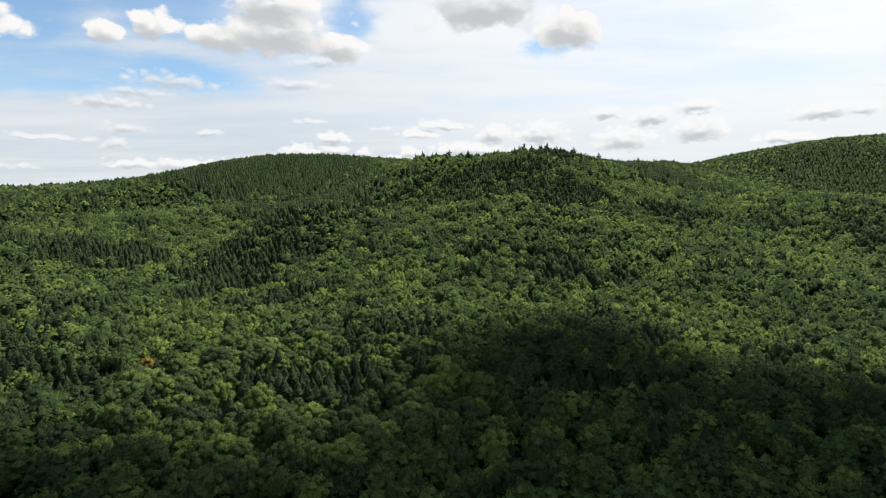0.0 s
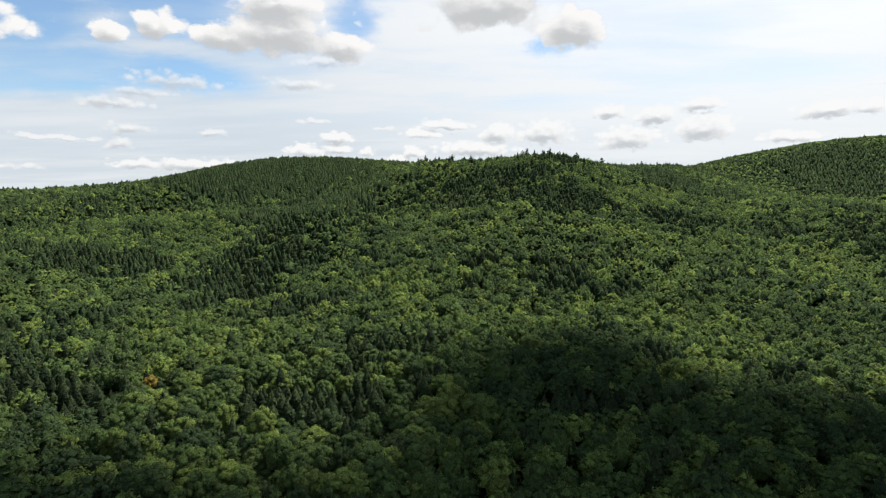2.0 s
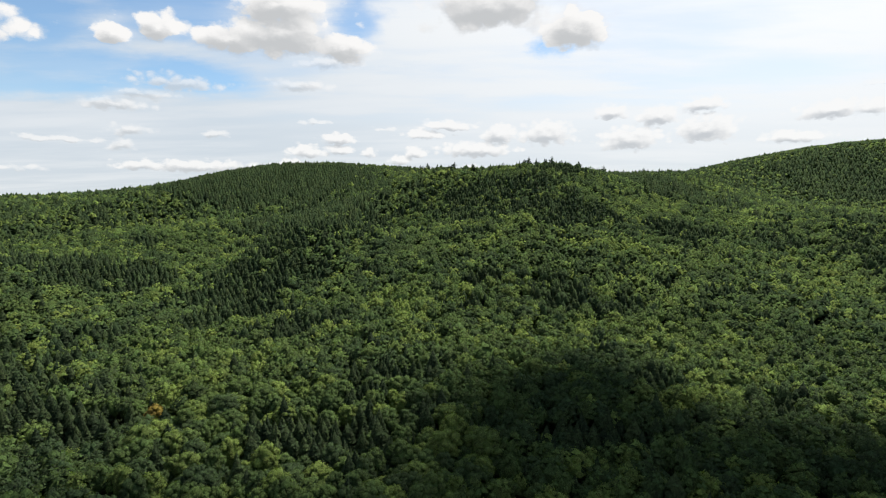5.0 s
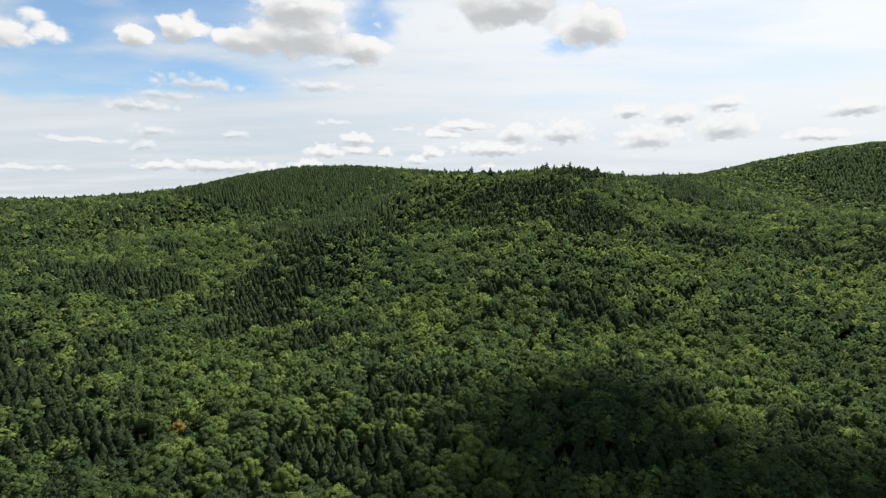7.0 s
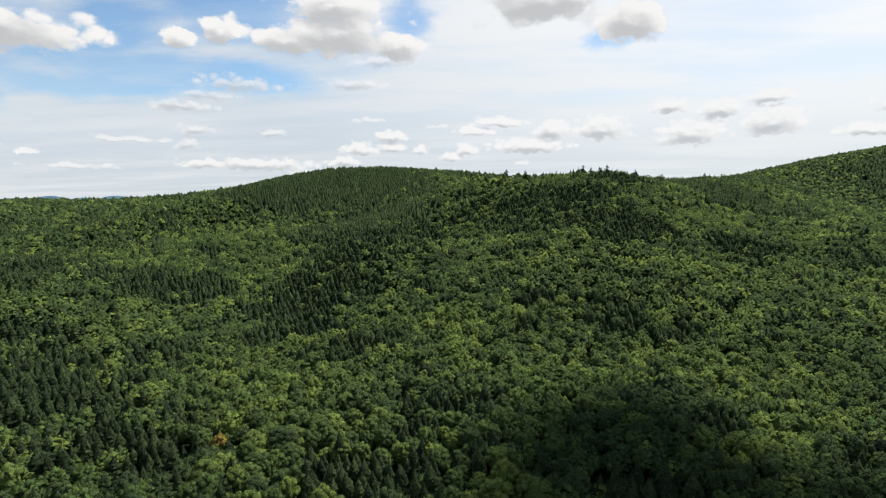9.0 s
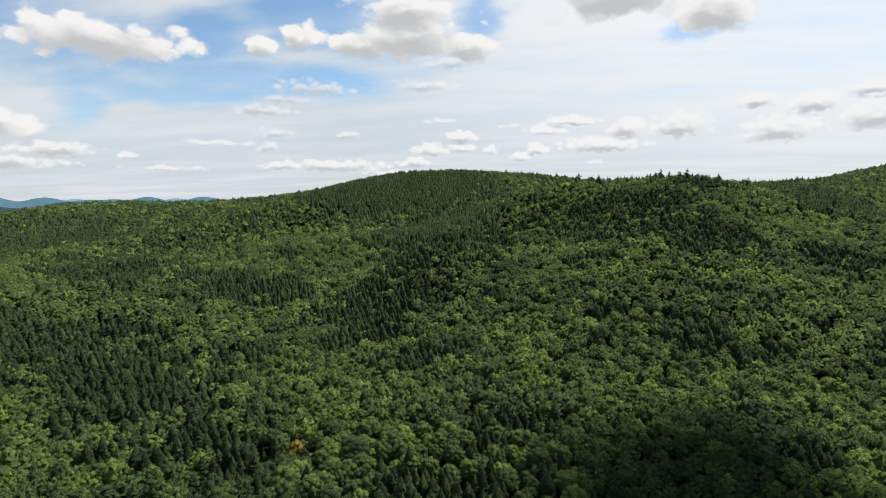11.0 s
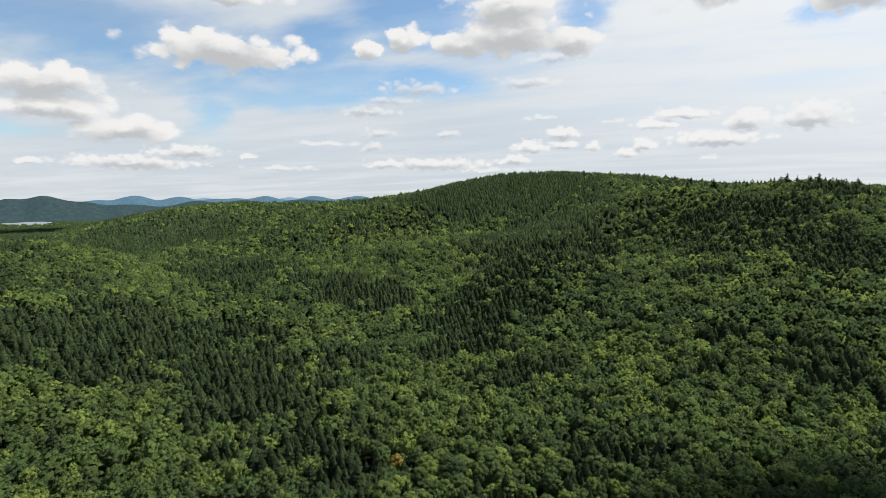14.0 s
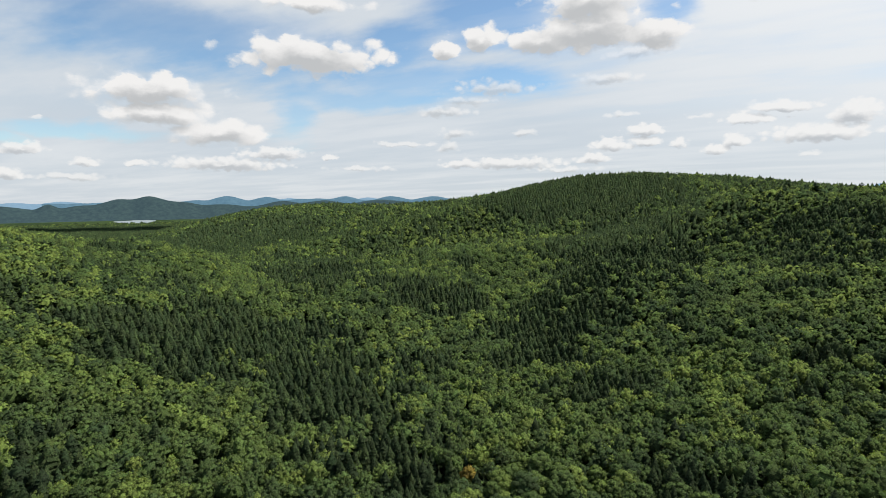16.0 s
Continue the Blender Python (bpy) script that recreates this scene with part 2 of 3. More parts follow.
# loose outer leaves let light through, the dense mass of a clump does not; "far" ones take their tint from the wood they belong to
leaf_broad = (leaf_material("leaf_broad", *BROAD, True), leaf_material("leaf_broad_mass", *BROAD, True, 0.0, 0.006))
leaf_broad_far = (leaf_material("leaf_broad_far", *BROAD, False), leaf_material("leaf_broad_mass_far", *BROAD, False, 0.0, 0.006))
leaf_spruce = (leaf_material("needles_spruce", *SPRUCE, True, 0.2, 0.008), leaf_material("needles_spruce_mass", *SPRUCE, True, 0.0, 0.008))
leaf_spruce_far = (leaf_material("needles_spruce_far", *SPRUCE, False, 0.2, 0.008), leaf_material("needles_spruce_mass_far", *SPRUCE, False, 0.0, 0.008))
leaf_pine = (leaf_material("needles_pine", *PINE, True, 0.2, 0.008),)
leaf_gold = (leaf_material("leaf_gold", *GOLD, True), leaf_material("leaf_gold_mass", *GOLD, True, 0.0, 0.006))


def bark_material():
    m, n = material("bark")
    pos = n.add("ShaderNodeTexCoord").outputs["Object"]
    v = n.vec("MULTIPLY", pos, (6.0, 6.0, 0.9))
    f = n.noise(v, 2.0, 5.0, 0.6)
    col = n.mix(f, (0.045, 0.036, 0.028, 1), (0.17, 0.145, 0.12, 1))
    b = n.add("ShaderNodeBump", {"Strength": 0.8, "Distance": 0.05, "Height": f}).outputs[0]
    return finish(m, n, n.add("ShaderNodeBsdfPrincipled", {"Base Color": col, "Roughness": 0.9, "Normal": b}).outputs[0])


def ground_material():
    """Forest floor with undergrowth; seen from afar it reads as the roof of distant woods."""
    m, n = material("forest_floor")
    pos = n.add("ShaderNodeNewGeometry").outputs["Position"]
    stand = n.noise(pos, 0.004, 4.0, 0.55)
    crowns = n.add("ShaderNodeTexVoronoi", {"Vector": pos, "Scale": 0.11})
    speck = n.noise(pos, 0.5, 4.0, 0.6)
    col = n.mix(n.ramp(stand, 0.4, 0.6), (0.026, 0.044, 0.020, 1), (0.045, 0.070, 0.028, 1))
    col = n.mix(n.ramp(speck, 0.35, 0.7, 0.0, 0.6), col, (0.022, 0.032, 0.015, 1))
    h = n.math("ADD", n.math("MULTIPLY", n.math("SUBTRACT", 1.0, crowns.outputs["Distance"]), 1.0), n.math("MULTIPLY", speck, 0.3))
    b = n.add("ShaderNodeBump", {"Strength": 1.0, "Distance": 5.0, "Height": h}).outputs[0]
    return finish(m, n, n.add("ShaderNodeBsdfDiffuse", {"Color": col, "Normal": b}).outputs[0])


def water_material():
    m, n = material("lake_water")
    pos = n.add("ShaderNodeNewGeometry").outputs["Position"]
    b = n.add("ShaderNodeBump", {"Strength": 0.8, "Distance": 0.6, "Height": n.noise(pos, 0.4, 3.0)}).outputs[0]
    # pale base colour stands in for part of the reflected sky
    return finish(m, n, n.add("ShaderNodeBsdfPrincipled", {"Base Color": (0.22, 0.25, 0.27, 1), "Roughness": 0.35, "Specular IOR Level": 1.0, "IOR": 1.33, "Normal": b}).outputs[0])


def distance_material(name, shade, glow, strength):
    """A backdrop of mountains many kilometres off; the blue haze is an added glow."""
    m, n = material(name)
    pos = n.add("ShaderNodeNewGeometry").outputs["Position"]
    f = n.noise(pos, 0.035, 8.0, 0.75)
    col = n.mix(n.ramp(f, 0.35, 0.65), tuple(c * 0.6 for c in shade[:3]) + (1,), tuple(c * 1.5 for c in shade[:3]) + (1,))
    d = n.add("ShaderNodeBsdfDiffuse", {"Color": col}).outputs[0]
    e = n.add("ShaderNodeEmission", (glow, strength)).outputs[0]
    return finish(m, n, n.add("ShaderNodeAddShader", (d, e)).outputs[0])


def cloud_material():
    m, n = material("cloud_white")
    pos = n.add("ShaderNodeNewGeometry").outputs["Position"]
    f = n.noise(pos, 0.02, 5.0, 0.6)
    col = n.mix(f, (0.72, 0.73, 0.75, 1), (0.88, 0.88, 0.88, 1))
    return finish(m, n, n.add("ShaderNodeBsdfDiffuse", {"Color": col}).outputs[0])


bark, floor_mat, water_mat = bark_material(), ground_material(), water_material()
cloud_mat = cloud_material()

# ---- the land ----
# hills: x, y, height, long radius, short radius, turn (radians)
HILLS = [
    (119.7, 602.6, 78.5, 285.5, 128.7, 1.20),
    (-14.9, 750.3, 65.4, 98.9, 163.8, 0.53),
    (384.9, 860.2, 84.5, 172.5, 289.9, -0.56),
    (-240.2, 1157.9, 141.2, 546.9, 296.9, 0.06),
    (-1234.6, 1158.9, 118.7, 415.1, 530.0, -1.64),
    (1397.6, 1632.6, 302.4, 1044.4, 453.7, 0.08),
    (-551.8, 160.5, 87.3, 140.7, 269.1, 1.22),
    (-270.0, 620.8, 44.9, 358.1, 122.2, 0.59),
    (454.6, 560.0, 46.0, 245.5, 138.5, 0.72),
    (-115.0, 462.2, 43.7, 77.9, 79.8, 0.38),
    (-528.5, 821.0, 35.9, 301.0, 79.1, 0.88),
    (-550.5, 339.7, 30.5, 154.5, 77.8, -0.25),
    (101.6, 278.9, -7.7, 111.1, 78.9, -0.30),
    (-315.5, 367.4, 28.0, 79.2, 125.5, -0.28),
]
CANOPY = 13.6      # how far the leaf roof stands above the ground


def land(x, y):
    """Height of the ground, for numbers or arrays."""
    r = np.hypot(x, y)
    z = 4.84 + (0.00158 * x + -0.00122 * y) * np.exp(-(r / 900) ** 2)
    fall = np.clip((r - 900) / 1400, 0, 1)
    z = z - 58 * fall * fall * (3 - 2 * fall)
    for cx, cy, h, rx, ry, a in HILLS:
        dx, dy = x - cx, y - cy
        c, s = math.cos(a), math.sin(a)
        z = z + h * np.exp(-((c * dx + s * dy) / rx) ** 2 - ((c * dy - s * dx) / ry) ** 2)
    far = np.clip((r - 1750) / 500, 0, 1)
    left = np.clip((-x - 500) / 700, 0, 1)
    far = far * far * (3 - 2 * far) * left
    return (z - CANOPY) * (1 - far) - 14.6 * far


def mesh_from(name, verts, faces, mats, smooth=False, index=None, normals=None):
    """A mesh from arrays of points and triangles."""
    me = bpy.data.meshes.new(name)
    verts, faces = np.asarray(verts, np.float32), np.asarray(faces, np.int32)
    me.vertices.add(len(verts))
    me.vertices.foreach_set("co", verts.ravel())
    k = faces.shape[1]
    me.loops.add(faces.size)
    me.loops.foreach_set("vertex_index", faces.ravel())
    me.polygons.add(len(faces))
    me.polygons.foreach_set("loop_start", np.arange(0, faces.size, k, dtype=np.int32))
    me.polygons.foreach_set("loop_total", np.full(len(faces), k, np.int32))
    for mt in mats:
        me.materials.append(mt)
    if index is not None:
        me.polygons.foreach_set("material_index", np.asarray(index, np.int32))
    me.polygons.foreach_set("use_smooth", np.full(len(faces), smooth, bool))
    me.update(calc_edges=True)
    if normals is not None:
        a = me.attributes.new("custom_normal", "FLOAT_VECTOR", "POINT")
        a.data.foreach_set("vector", np.asarray(normals, np.float32).ravel())
        me.update()
    return me


def build_ground():
    radii = np.concatenate([[0.5], np.geomspace(12, 4850, 150)])
    turns = np.radians(np.arange(0, 360, 1.2))
    rr, tt = np.meshgrid(radii, turns, indexing="ij")
    x, y = rr * np.cos(tt), rr * np.sin(tt)
    v = np.stack([x, y, land(x, y)], -1).reshape(-1, 3)
    nr, na = rr.shape
    i, j = np.meshgrid(np.arange(nr - 1), np.arange(na), indexing="ij")
    k = (j + 1) % na
    f = np.stack([i * na + j, (i + 1) * na + j, (i + 1) * na + k, i * na + k], -1).reshape(-1, 4)
    ob = new("ground", mesh_from("ground", v, f, [floor_mat], True))
    return tagged(ob, "rolling hills of dark forest floor and undergrowth", "ground", kind="structure")


build_ground()


def at(az, r):
    return -math.sin(radians(az)) * r, math.cos(radians(az)) * r


def build_lake(name, az, near, far, half, label):
    bm = bmesh.new()
    ring = []
    for k in range(48):
        a = 2 * math.pi * k / 48
        wob = 1 + 0.14 * math.sin(3 * a + 1) + 0.08 * math.sin(5 * a)
        x, y = at(az + half * math.cos(a) * wob, (near + far) / 2 + (far - near) / 2 * math.sin(a) * wob)
        ring.append(bm.verts.new((x, y, -13.9)))
    low = [bm.verts.new((v.co.x, v.co.y, -17)) for v in ring]
    bm.faces.new(ring)
    for k in range(48):
        bm.faces.new((ring[k - 1], low[k - 1], low[k], ring[k]))
    bmesh.ops.recalc_face_normals(bm, faces=bm.faces)
    me = bpy.data.meshes.new(name)
    bm.to_mesh(me)
    bm.free()
    me.materials.append(water_mat)
    return tagged(new(name, me), label, "lake", kind="structure")


build_lake("water_lake", 61.15, 3510, 4150, 1.55, "long bright lake, the reflected sky partly put into its pale colour")
build_lake("water_pond", 58.85, 3380, 3560, 0.38, "small bright arm of the lake between dark woods")


def build_range(name, peaks, r, base, floor_el, mat, label, rough, seed):
    """A far mountain range: peaks of (azimuth, elevation above eye level 110 m, half width in degrees) on a long low ridge."""
    azs = np.arange(min(p[0] - 2.6 * p[2] for p in peaks), max(p[0] + 2.6 * p[2] for p in peaks), 0.14)
    ridge = 110 + r * math.tan(radians(floor_el))
    lift = np.zeros(azs.shape)
    rng = np.random.RandomState(seed)
    for az, el, w in peaks:
        h = 110 + r * math.tan(radians(el)) - ridge
        lift += (h * np.exp(-np.abs((azs - az) / w) ** 1.8)) ** 3
    top = ridge + lift ** (1 / 3)
    for k in (0.7, 1.7, 4.0, 9.0):
        top = top + rough / (0.5 + k) * np.sin(azs * k * 2 + rng.rand() * 6)
    steps = np.linspace(0, 1, 12)
    rows = []
    for s in steps:
        rr = r - 260 * (1 - s)
        spur = 1.15 + 0.12 * np.sin(azs * 1.3 + seed) + 0.06 * np.sin(azs * 3.1 + 2 * seed)
        z = base - 15 + (top - base + 15) * (s ** spur)
        rows.append(np.stack([-np.sin(np.radians(azs)) * rr, np.cos(np.radians(azs)) * rr, z + 0.0 * s], -1))
    rr = r + 160
    rows.append(np.stack([-np.sin(np.radians(azs)) * rr, np.cos(np.radians(azs)) * rr, np.full(azs.shape, base - 15)], -1))
    v = np.array(rows)
    nr, na = v.shape[:2]
    i, j = np.meshgrid(np.arange(nr - 1), np.arange(na - 1), indexing="ij")
    f = np.stack([i * na + j + 1, i * na + j, (i + 1) * na + j, (i + 1) * na + j + 1], -1).reshape(-1, 4)
    ob = new(name, mesh_from(name, v.reshape(-1, 3), f, [mat], True))
    return tagged(ob, label, "mountains", kind="structure")


# blue haze put into the ranges as emission, stronger with distance
near_haze = distance_material("haze_glow_wooded_mountain", (0.014, 0.022, 0.016, 1), (0.036, 0.064, 0.090, 1), 0.66)
mid_haze = distance_material("haze_glow_mountain", (0.02, 0.035, 0.04, 1), (0.095, 0.185, 0.27, 1), 0.66)
far_haze = distance_material("pale_haze_glow_mountain", (0.02, 0.03, 0.04, 1), (0.23, 0.37, 0.50, 1), 0.66)
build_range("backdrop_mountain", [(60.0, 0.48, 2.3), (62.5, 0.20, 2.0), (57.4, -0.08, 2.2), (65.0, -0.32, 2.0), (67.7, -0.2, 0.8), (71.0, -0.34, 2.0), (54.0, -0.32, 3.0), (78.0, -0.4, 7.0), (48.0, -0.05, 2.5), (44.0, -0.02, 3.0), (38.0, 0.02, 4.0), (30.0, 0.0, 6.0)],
            4350, -14, -0.75, near_haze, "rounded wooded mountain beyond the lake, blue-green haze put in as a glow", 1.2, 3)
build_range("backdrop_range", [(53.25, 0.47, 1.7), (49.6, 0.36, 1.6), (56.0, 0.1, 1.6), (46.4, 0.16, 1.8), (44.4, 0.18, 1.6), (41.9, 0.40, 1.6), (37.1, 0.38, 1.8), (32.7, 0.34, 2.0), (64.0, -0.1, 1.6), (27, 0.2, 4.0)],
            4600, -14, -0.15, mid_haze, "row of far mountains, their blue haze put in as a glow", 1.4, 5)
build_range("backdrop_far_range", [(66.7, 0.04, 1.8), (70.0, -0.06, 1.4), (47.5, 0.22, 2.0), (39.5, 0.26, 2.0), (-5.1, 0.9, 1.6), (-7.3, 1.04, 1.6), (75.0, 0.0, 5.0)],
            4780, -14, -0.3, far_haze, "pale mountains on the horizon, their blue haze put in as a glow", 1.4, 8)


# ---- trees: shapes ----
def ico(sub):
    bm = bmesh.new()
    bmesh.ops.create_icosphere(bm, subdivisions=sub, radius=1)
    bm.verts.ensure_lookup_table()
    v = np.array([w.co[:] for w in bm.verts])
    f = np.array([[w.index for w in p.verts] for p in bm.faces])
    bm.free()
    return v, f


ICO1, ICO2 = ico(1), ico(2)
OCTA = (np.array([(1, 0, 0), (0, 1, 0), (-1, 0, 0), (0, -1, 0), (0, 0, 1), (0, 0, -1)], float),
        np.array([(0, 1, 4), (1, 2, 4), (2, 3, 4), (3, 0, 4), (1, 0, 5), (2, 1, 5), (3, 2, 5), (0, 3, 5)]))
TUFT = (OCTA[0][:5] * np.array([1, 1, 1.1]) - np.array([0, 0, 0.15]), OCTA[1][:4])      # open below


def unit(v):
    return v / np.maximum(np.linalg.norm(v, axis=-1, keepdims=True), 1e-9)


def leaf_tris(rng, centre, normal, size, round_to=0.66):
    """Small leafy triangles at the given points, lying roughly across the given normals and shaded mostly by them."""
    m = len(centre)
    nrm = unit(normal + rng.randn(m, 3) * 0.6)
    side = unit(np.cross(nrm, rng.randn(m, 3)))
    up = np.cross(nrm, side)
    s = size * (0.7 + 0.7 * rng.rand(m, 1))
    a = centre + side * s * 0.62
    b = centre - side * s * 0.5 + up * s * 0.55
    c = centre - side * s * 0.45 - up * s * 0.55
    v = np.stack([a, b, c], 1).reshape(-1, 3)
    shade = unit(unit(normal) * round_to + nrm * (1 - round_to))
    return v, np.arange(3 * m).reshape(-1, 3), np.repeat(shade, 3, axis=0)


def join(parts, lift=0.0):
    """Joins (verts, tris, material index, normals) pieces. lift: how far shading normals tilt up, to brighten crown
    sides.
    """
    vs, fs, ms, ns, o = [], [], [], [], 0
    for v, f, m, nr in parts:
        vs.append(v)
        fs.append(np.asarray(f) + o)
        ms.append(np.full(len(f), m))
        ns.append(nr)
        o += len(v)
    v, f, m, nr = np.concatenate(vs), np.concatenate(fs), np.concatenate(ms), np.concatenate(ns)
    face = np.cross(v[f[:, 1]] - v[f[:, 0]], v[f[:, 2]] - v[f[:, 0]])
    back = (face * nr[f].mean(1)).sum(1) < 0
    f[back] = f[back][:, [0, 2, 1]]
    return v, f, m, unit(nr + np.array([0, 0, lift]))


def broad_crown(seed, lobes, per_lobe, leaf, core, width=1.0, solid=None, lift=0.12):
    """A broadleaf crown, height 1 from ground to top: a full dome of billowing lobes, leaves standing out from them."""
    rng = np.random.RandomState(seed)
    parts = []
    golden = math.pi * (3 - math.sqrt(5))
    base_r = 0.235 * width
    lean = rng.randn(2) * 0.02
    squash = 0.85 + 0.3 * rng.rand()
    for k in range(lobes):
        u = (k + 0.5) / lobes
        zc = 1 - 1.25 * u
        rad = math.sqrt(max(0.0, 1 - zc * zc))
        a = k * golden + rng.rand() * 0.8
        reach = 0.70 + 0.34 * rng.rand()
        c = np.array([base_r * rad * math.cos(a) * reach * squash + lean[0], base_r * rad * math.sin(a) * reach / squash + lean[1],
                      0.67 + 0.25 * zc * (0.82 + 0.3 * rng.rand())])
        lr = base_r * (0.27 + 0.15 * rng.rand()) * (1.5 if lobes < 9 else 1.22 if lobes < 14 else 1.0)
        d = unit(rng.randn(per_lobe, 3))
        out = unit(c - np.array([lean[0], lean[1], 0.52]))
        d = np.where((d @ out)[:, None] < -0.2, -d, d)
        d[:, 2] = np.where(d[:, 2] < -0.3, -d[:, 2], d[:, 2])
        pts = c + d * lr * np.array([1, 1, 0.82]) * (0.84 + 0.26 * rng.rand(per_lobe, 1))
        if solid:
            sv = solid[0] * (1 + 0.16 * rng.randn(len(solid[0]), 1))
            parts.append((sv * lr * np.array([1, 1, 0.84]) * 0.86 + c, solid[1], 1, unit(solid[0] * 0.8 + out * 0.5)))
        v, f, nr = leaf_tris(rng, pts, d * 0.75 + out * 0.5, leaf)
        parts.append((v, f, 0, nr))
    if core:
        cv, cf = (OCTA, ICO1, ICO2)[core - 1]
        n = cv * (1 + 0.10 * rng.randn(len(cv), 1))
        fill = 0.80 if lobes > 16 else 0.84 if lobes > 4 else 0.98
        parts.append((n * np.array([base_r * fill * squash, base_r * fill / squash, 0.29 * fill]) + np.array([lean[0], lean[1], 0.64]), cf, 1, unit(cv * np.array([1, 1, 0.8]))))
    return join(parts, lift)


def spruce_crown(seed, tiers, arms, pieces, core, wide=0.26):
    """A narrow conifer, height 1: whorls of drooping boughs round a thin dark core."""
    rng = np.random.RandomState(seed)
    parts = []
    for k in range(tiers):
        s = (k + 0.5 * rng.rand()) / tiers
        z = 0.36 + 0.60 * s
        reach = wide * (1 - s) ** 0.85 + 0.008
        for j in range(arms):
            a = 2 * math.pi * (j + rng.rand() * 0.8) / arms + k * 0.7
            r = reach * (0.75 + 0.45 * rng.rand())
            dirn = np.array([math.cos(a), math.sin(a), 0])
            side = np.array([-math.sin(a), math.cos(a), 0])
            for q in range(pieces):
                r2 = r * (1 - 0.42 * q)
                w = r2 * math.tan(math.pi / arms) * (0.95 + 0.5 * rng.rand())
                drop = r2 * (0.45 + 0.3 * rng.rand()) - 0.03 * q
                root = np.array([0, 0, z + 0.02]) + dirn * r * 0.06
                tip = dirn * r2 + np.array([0, 0, z - drop])
                skew = (rng.rand() - 0.5) * 0.5 * w
                v = np.array([root, tip + side * w + np.array([0, 0, skew]), tip - side * w - np.array([0, 0, skew])])
                nr = unit(dirn * 0.75 + np.array([0, 0, 0.55]) + rng.randn(3) * 0.22)
                parts.append((v, [[0, 1, 2]], 0, np.tile(nr, (3, 1))))
    top = np.array([[0.012, 0, 0.9], [-0.006, 0.011, 0.9], [-0.006, -0.011, 0.9], [0, 0, 1.0]])
    parts.append((top, [[0, 1, 3], [1, 2, 3], [2, 0, 3]], 0, unit(top * np.array([1, 1, 0]) + np.array([0, 0, 0.01]))))
    if core:
        m = 7
        rings = ((0.30, 0.86), (0.52, 0.66), (0.74, 0.34))
        v = [(math.cos(2 * math.pi * i / m + q) * wide * r * (0.9 + 0.2 * rng.rand()), math.sin(2 * math.pi * i / m + q) * wide * r * (0.9 + 0.2 * rng.rand()), z)
             for q, (z, r) in enumerate(rings) for i in range(m)]
        v = np.array(v + [(0, 0, 0.97)])
        f = [[3 * m, 2 * m + i, 2 * m + (i + 1) % m] for i in range(m)]
        for q in range(2):
            for i in range(m):
                k = (i + 1) % m
                f += [[q * m + i, q * m + k, (q + 1) * m + k], [q * m + i, (q + 1) * m + k, (q + 1) * m + i]]
        if core == 2:           # far off: a plain cone
            v, f = np.vstack([v[:m], v[-1:]]), [[i, (i + 1) % m, m] for i in range(m)]
        parts.append((v, f, 1, unit(unit(v * np.array([1, 1, 0]) + np.array([0, 0, 1e-4])) + np.array([0, 0, 0.12]))))
    return join(parts, 0.2)


def pine_crown(seed):
    """An old white pine: flat plates of needles held out from a tall bare trunk, height 1."""
    rng = np.random.RandomState(seed)
    parts = []
    for k in range(10):
        s = k / 9
        z = 0.42 + 0.56 * s
        reach = 0.25 * (1 - s) ** 0.7 * (0.6 + 0.55 * rng.rand()) + 0.006
        for j in range(4):
            a = rng.rand() * 2 * math.pi
            tip = np.array([math.cos(a) * reach, math.sin(a) * reach, z + 0.012])
            m = 20
            u = rng.rand(m, 1)
            pts = np.array([0, 0, z - 0.015]) * (1 - u) + tip * u + rng.randn(m, 3) * np.array([0.018, 0.018, 0.009]) * (1.15 - s)
            v, f, nr = leaf_tris(rng, pts, np.tile([math.cos(a) * 0.9, math.sin(a) * 0.9, 0.8], (m, 1)), 0.062 * (1.3 - s))
            parts.append((v, f, 0, nr))
    return join(parts)


def trunk_mesh(name, seed, top, radius, limbs, limb_from):
    """A tapered trunk with rising limbs, height up to `top` of a tree of height 1."""
    rng = np.random.RandomState(seed)
    parts = []

    def tube(points, radii, sides):
        vs, fs = [], []
        for p, r in zip(points, radii):
            for q in range(sides):
                a = 2 * math.pi * q / sides
                vs.append((p[0] + r * math.cos(a), p[1] + r * math.sin(a), p[2]))
        for i in range(len(points) - 1):
            for q in range(sides):
                w = (q + 1) % sides
                a, b, c, d = i * sides + q, i * sides + w, (i + 1) * sides + w, (i + 1) * sides + q
                fs += [[a, b, c], [a, c, d]]
        parts.append((np.array(vs), fs, 0, np.array(vs)))

    bend = rng.randn(2) * 0.012
    line = [np.array([bend[0] * s * s, bend[1] * s * s, -0.03 + (top + 0.03) * s]) for s in np.linspace(0, 1, 6)]
    tube(line, [radius * (1.5 - 0.5 * min(1, 6 * s)) * (1 - 0.8 * s) for s in np.linspace(0, 1, 6)], 7)
    for k in range(limbs):
        s = limb_from + (0.9 - limb_from) * (k + rng.rand()) / limbs
        a = k * 2.4 + rng.rand()
        p0 = np.array([bend[0] * s * s, bend[1] * s * s, top * s])
        out = np.array([math.cos(a), math.sin(a), 0.0])
        ln = 0.16 * (1.1 - 0.5 * s)
        pts = [p0, p0 + out * ln * 0.5 + np.array([0, 0, ln * 0.4]), p0 + out * ln + np.array([0, 0, ln])]
        tube(pts, [radius * 0.42 * (1 - 0.6 * s), radius * 0.26 * (1 - 0.5 * s), radius * 0.08], 4)
    v, f, _, _ = join(parts)
    return mesh_from(name, v, f, [bark], True)


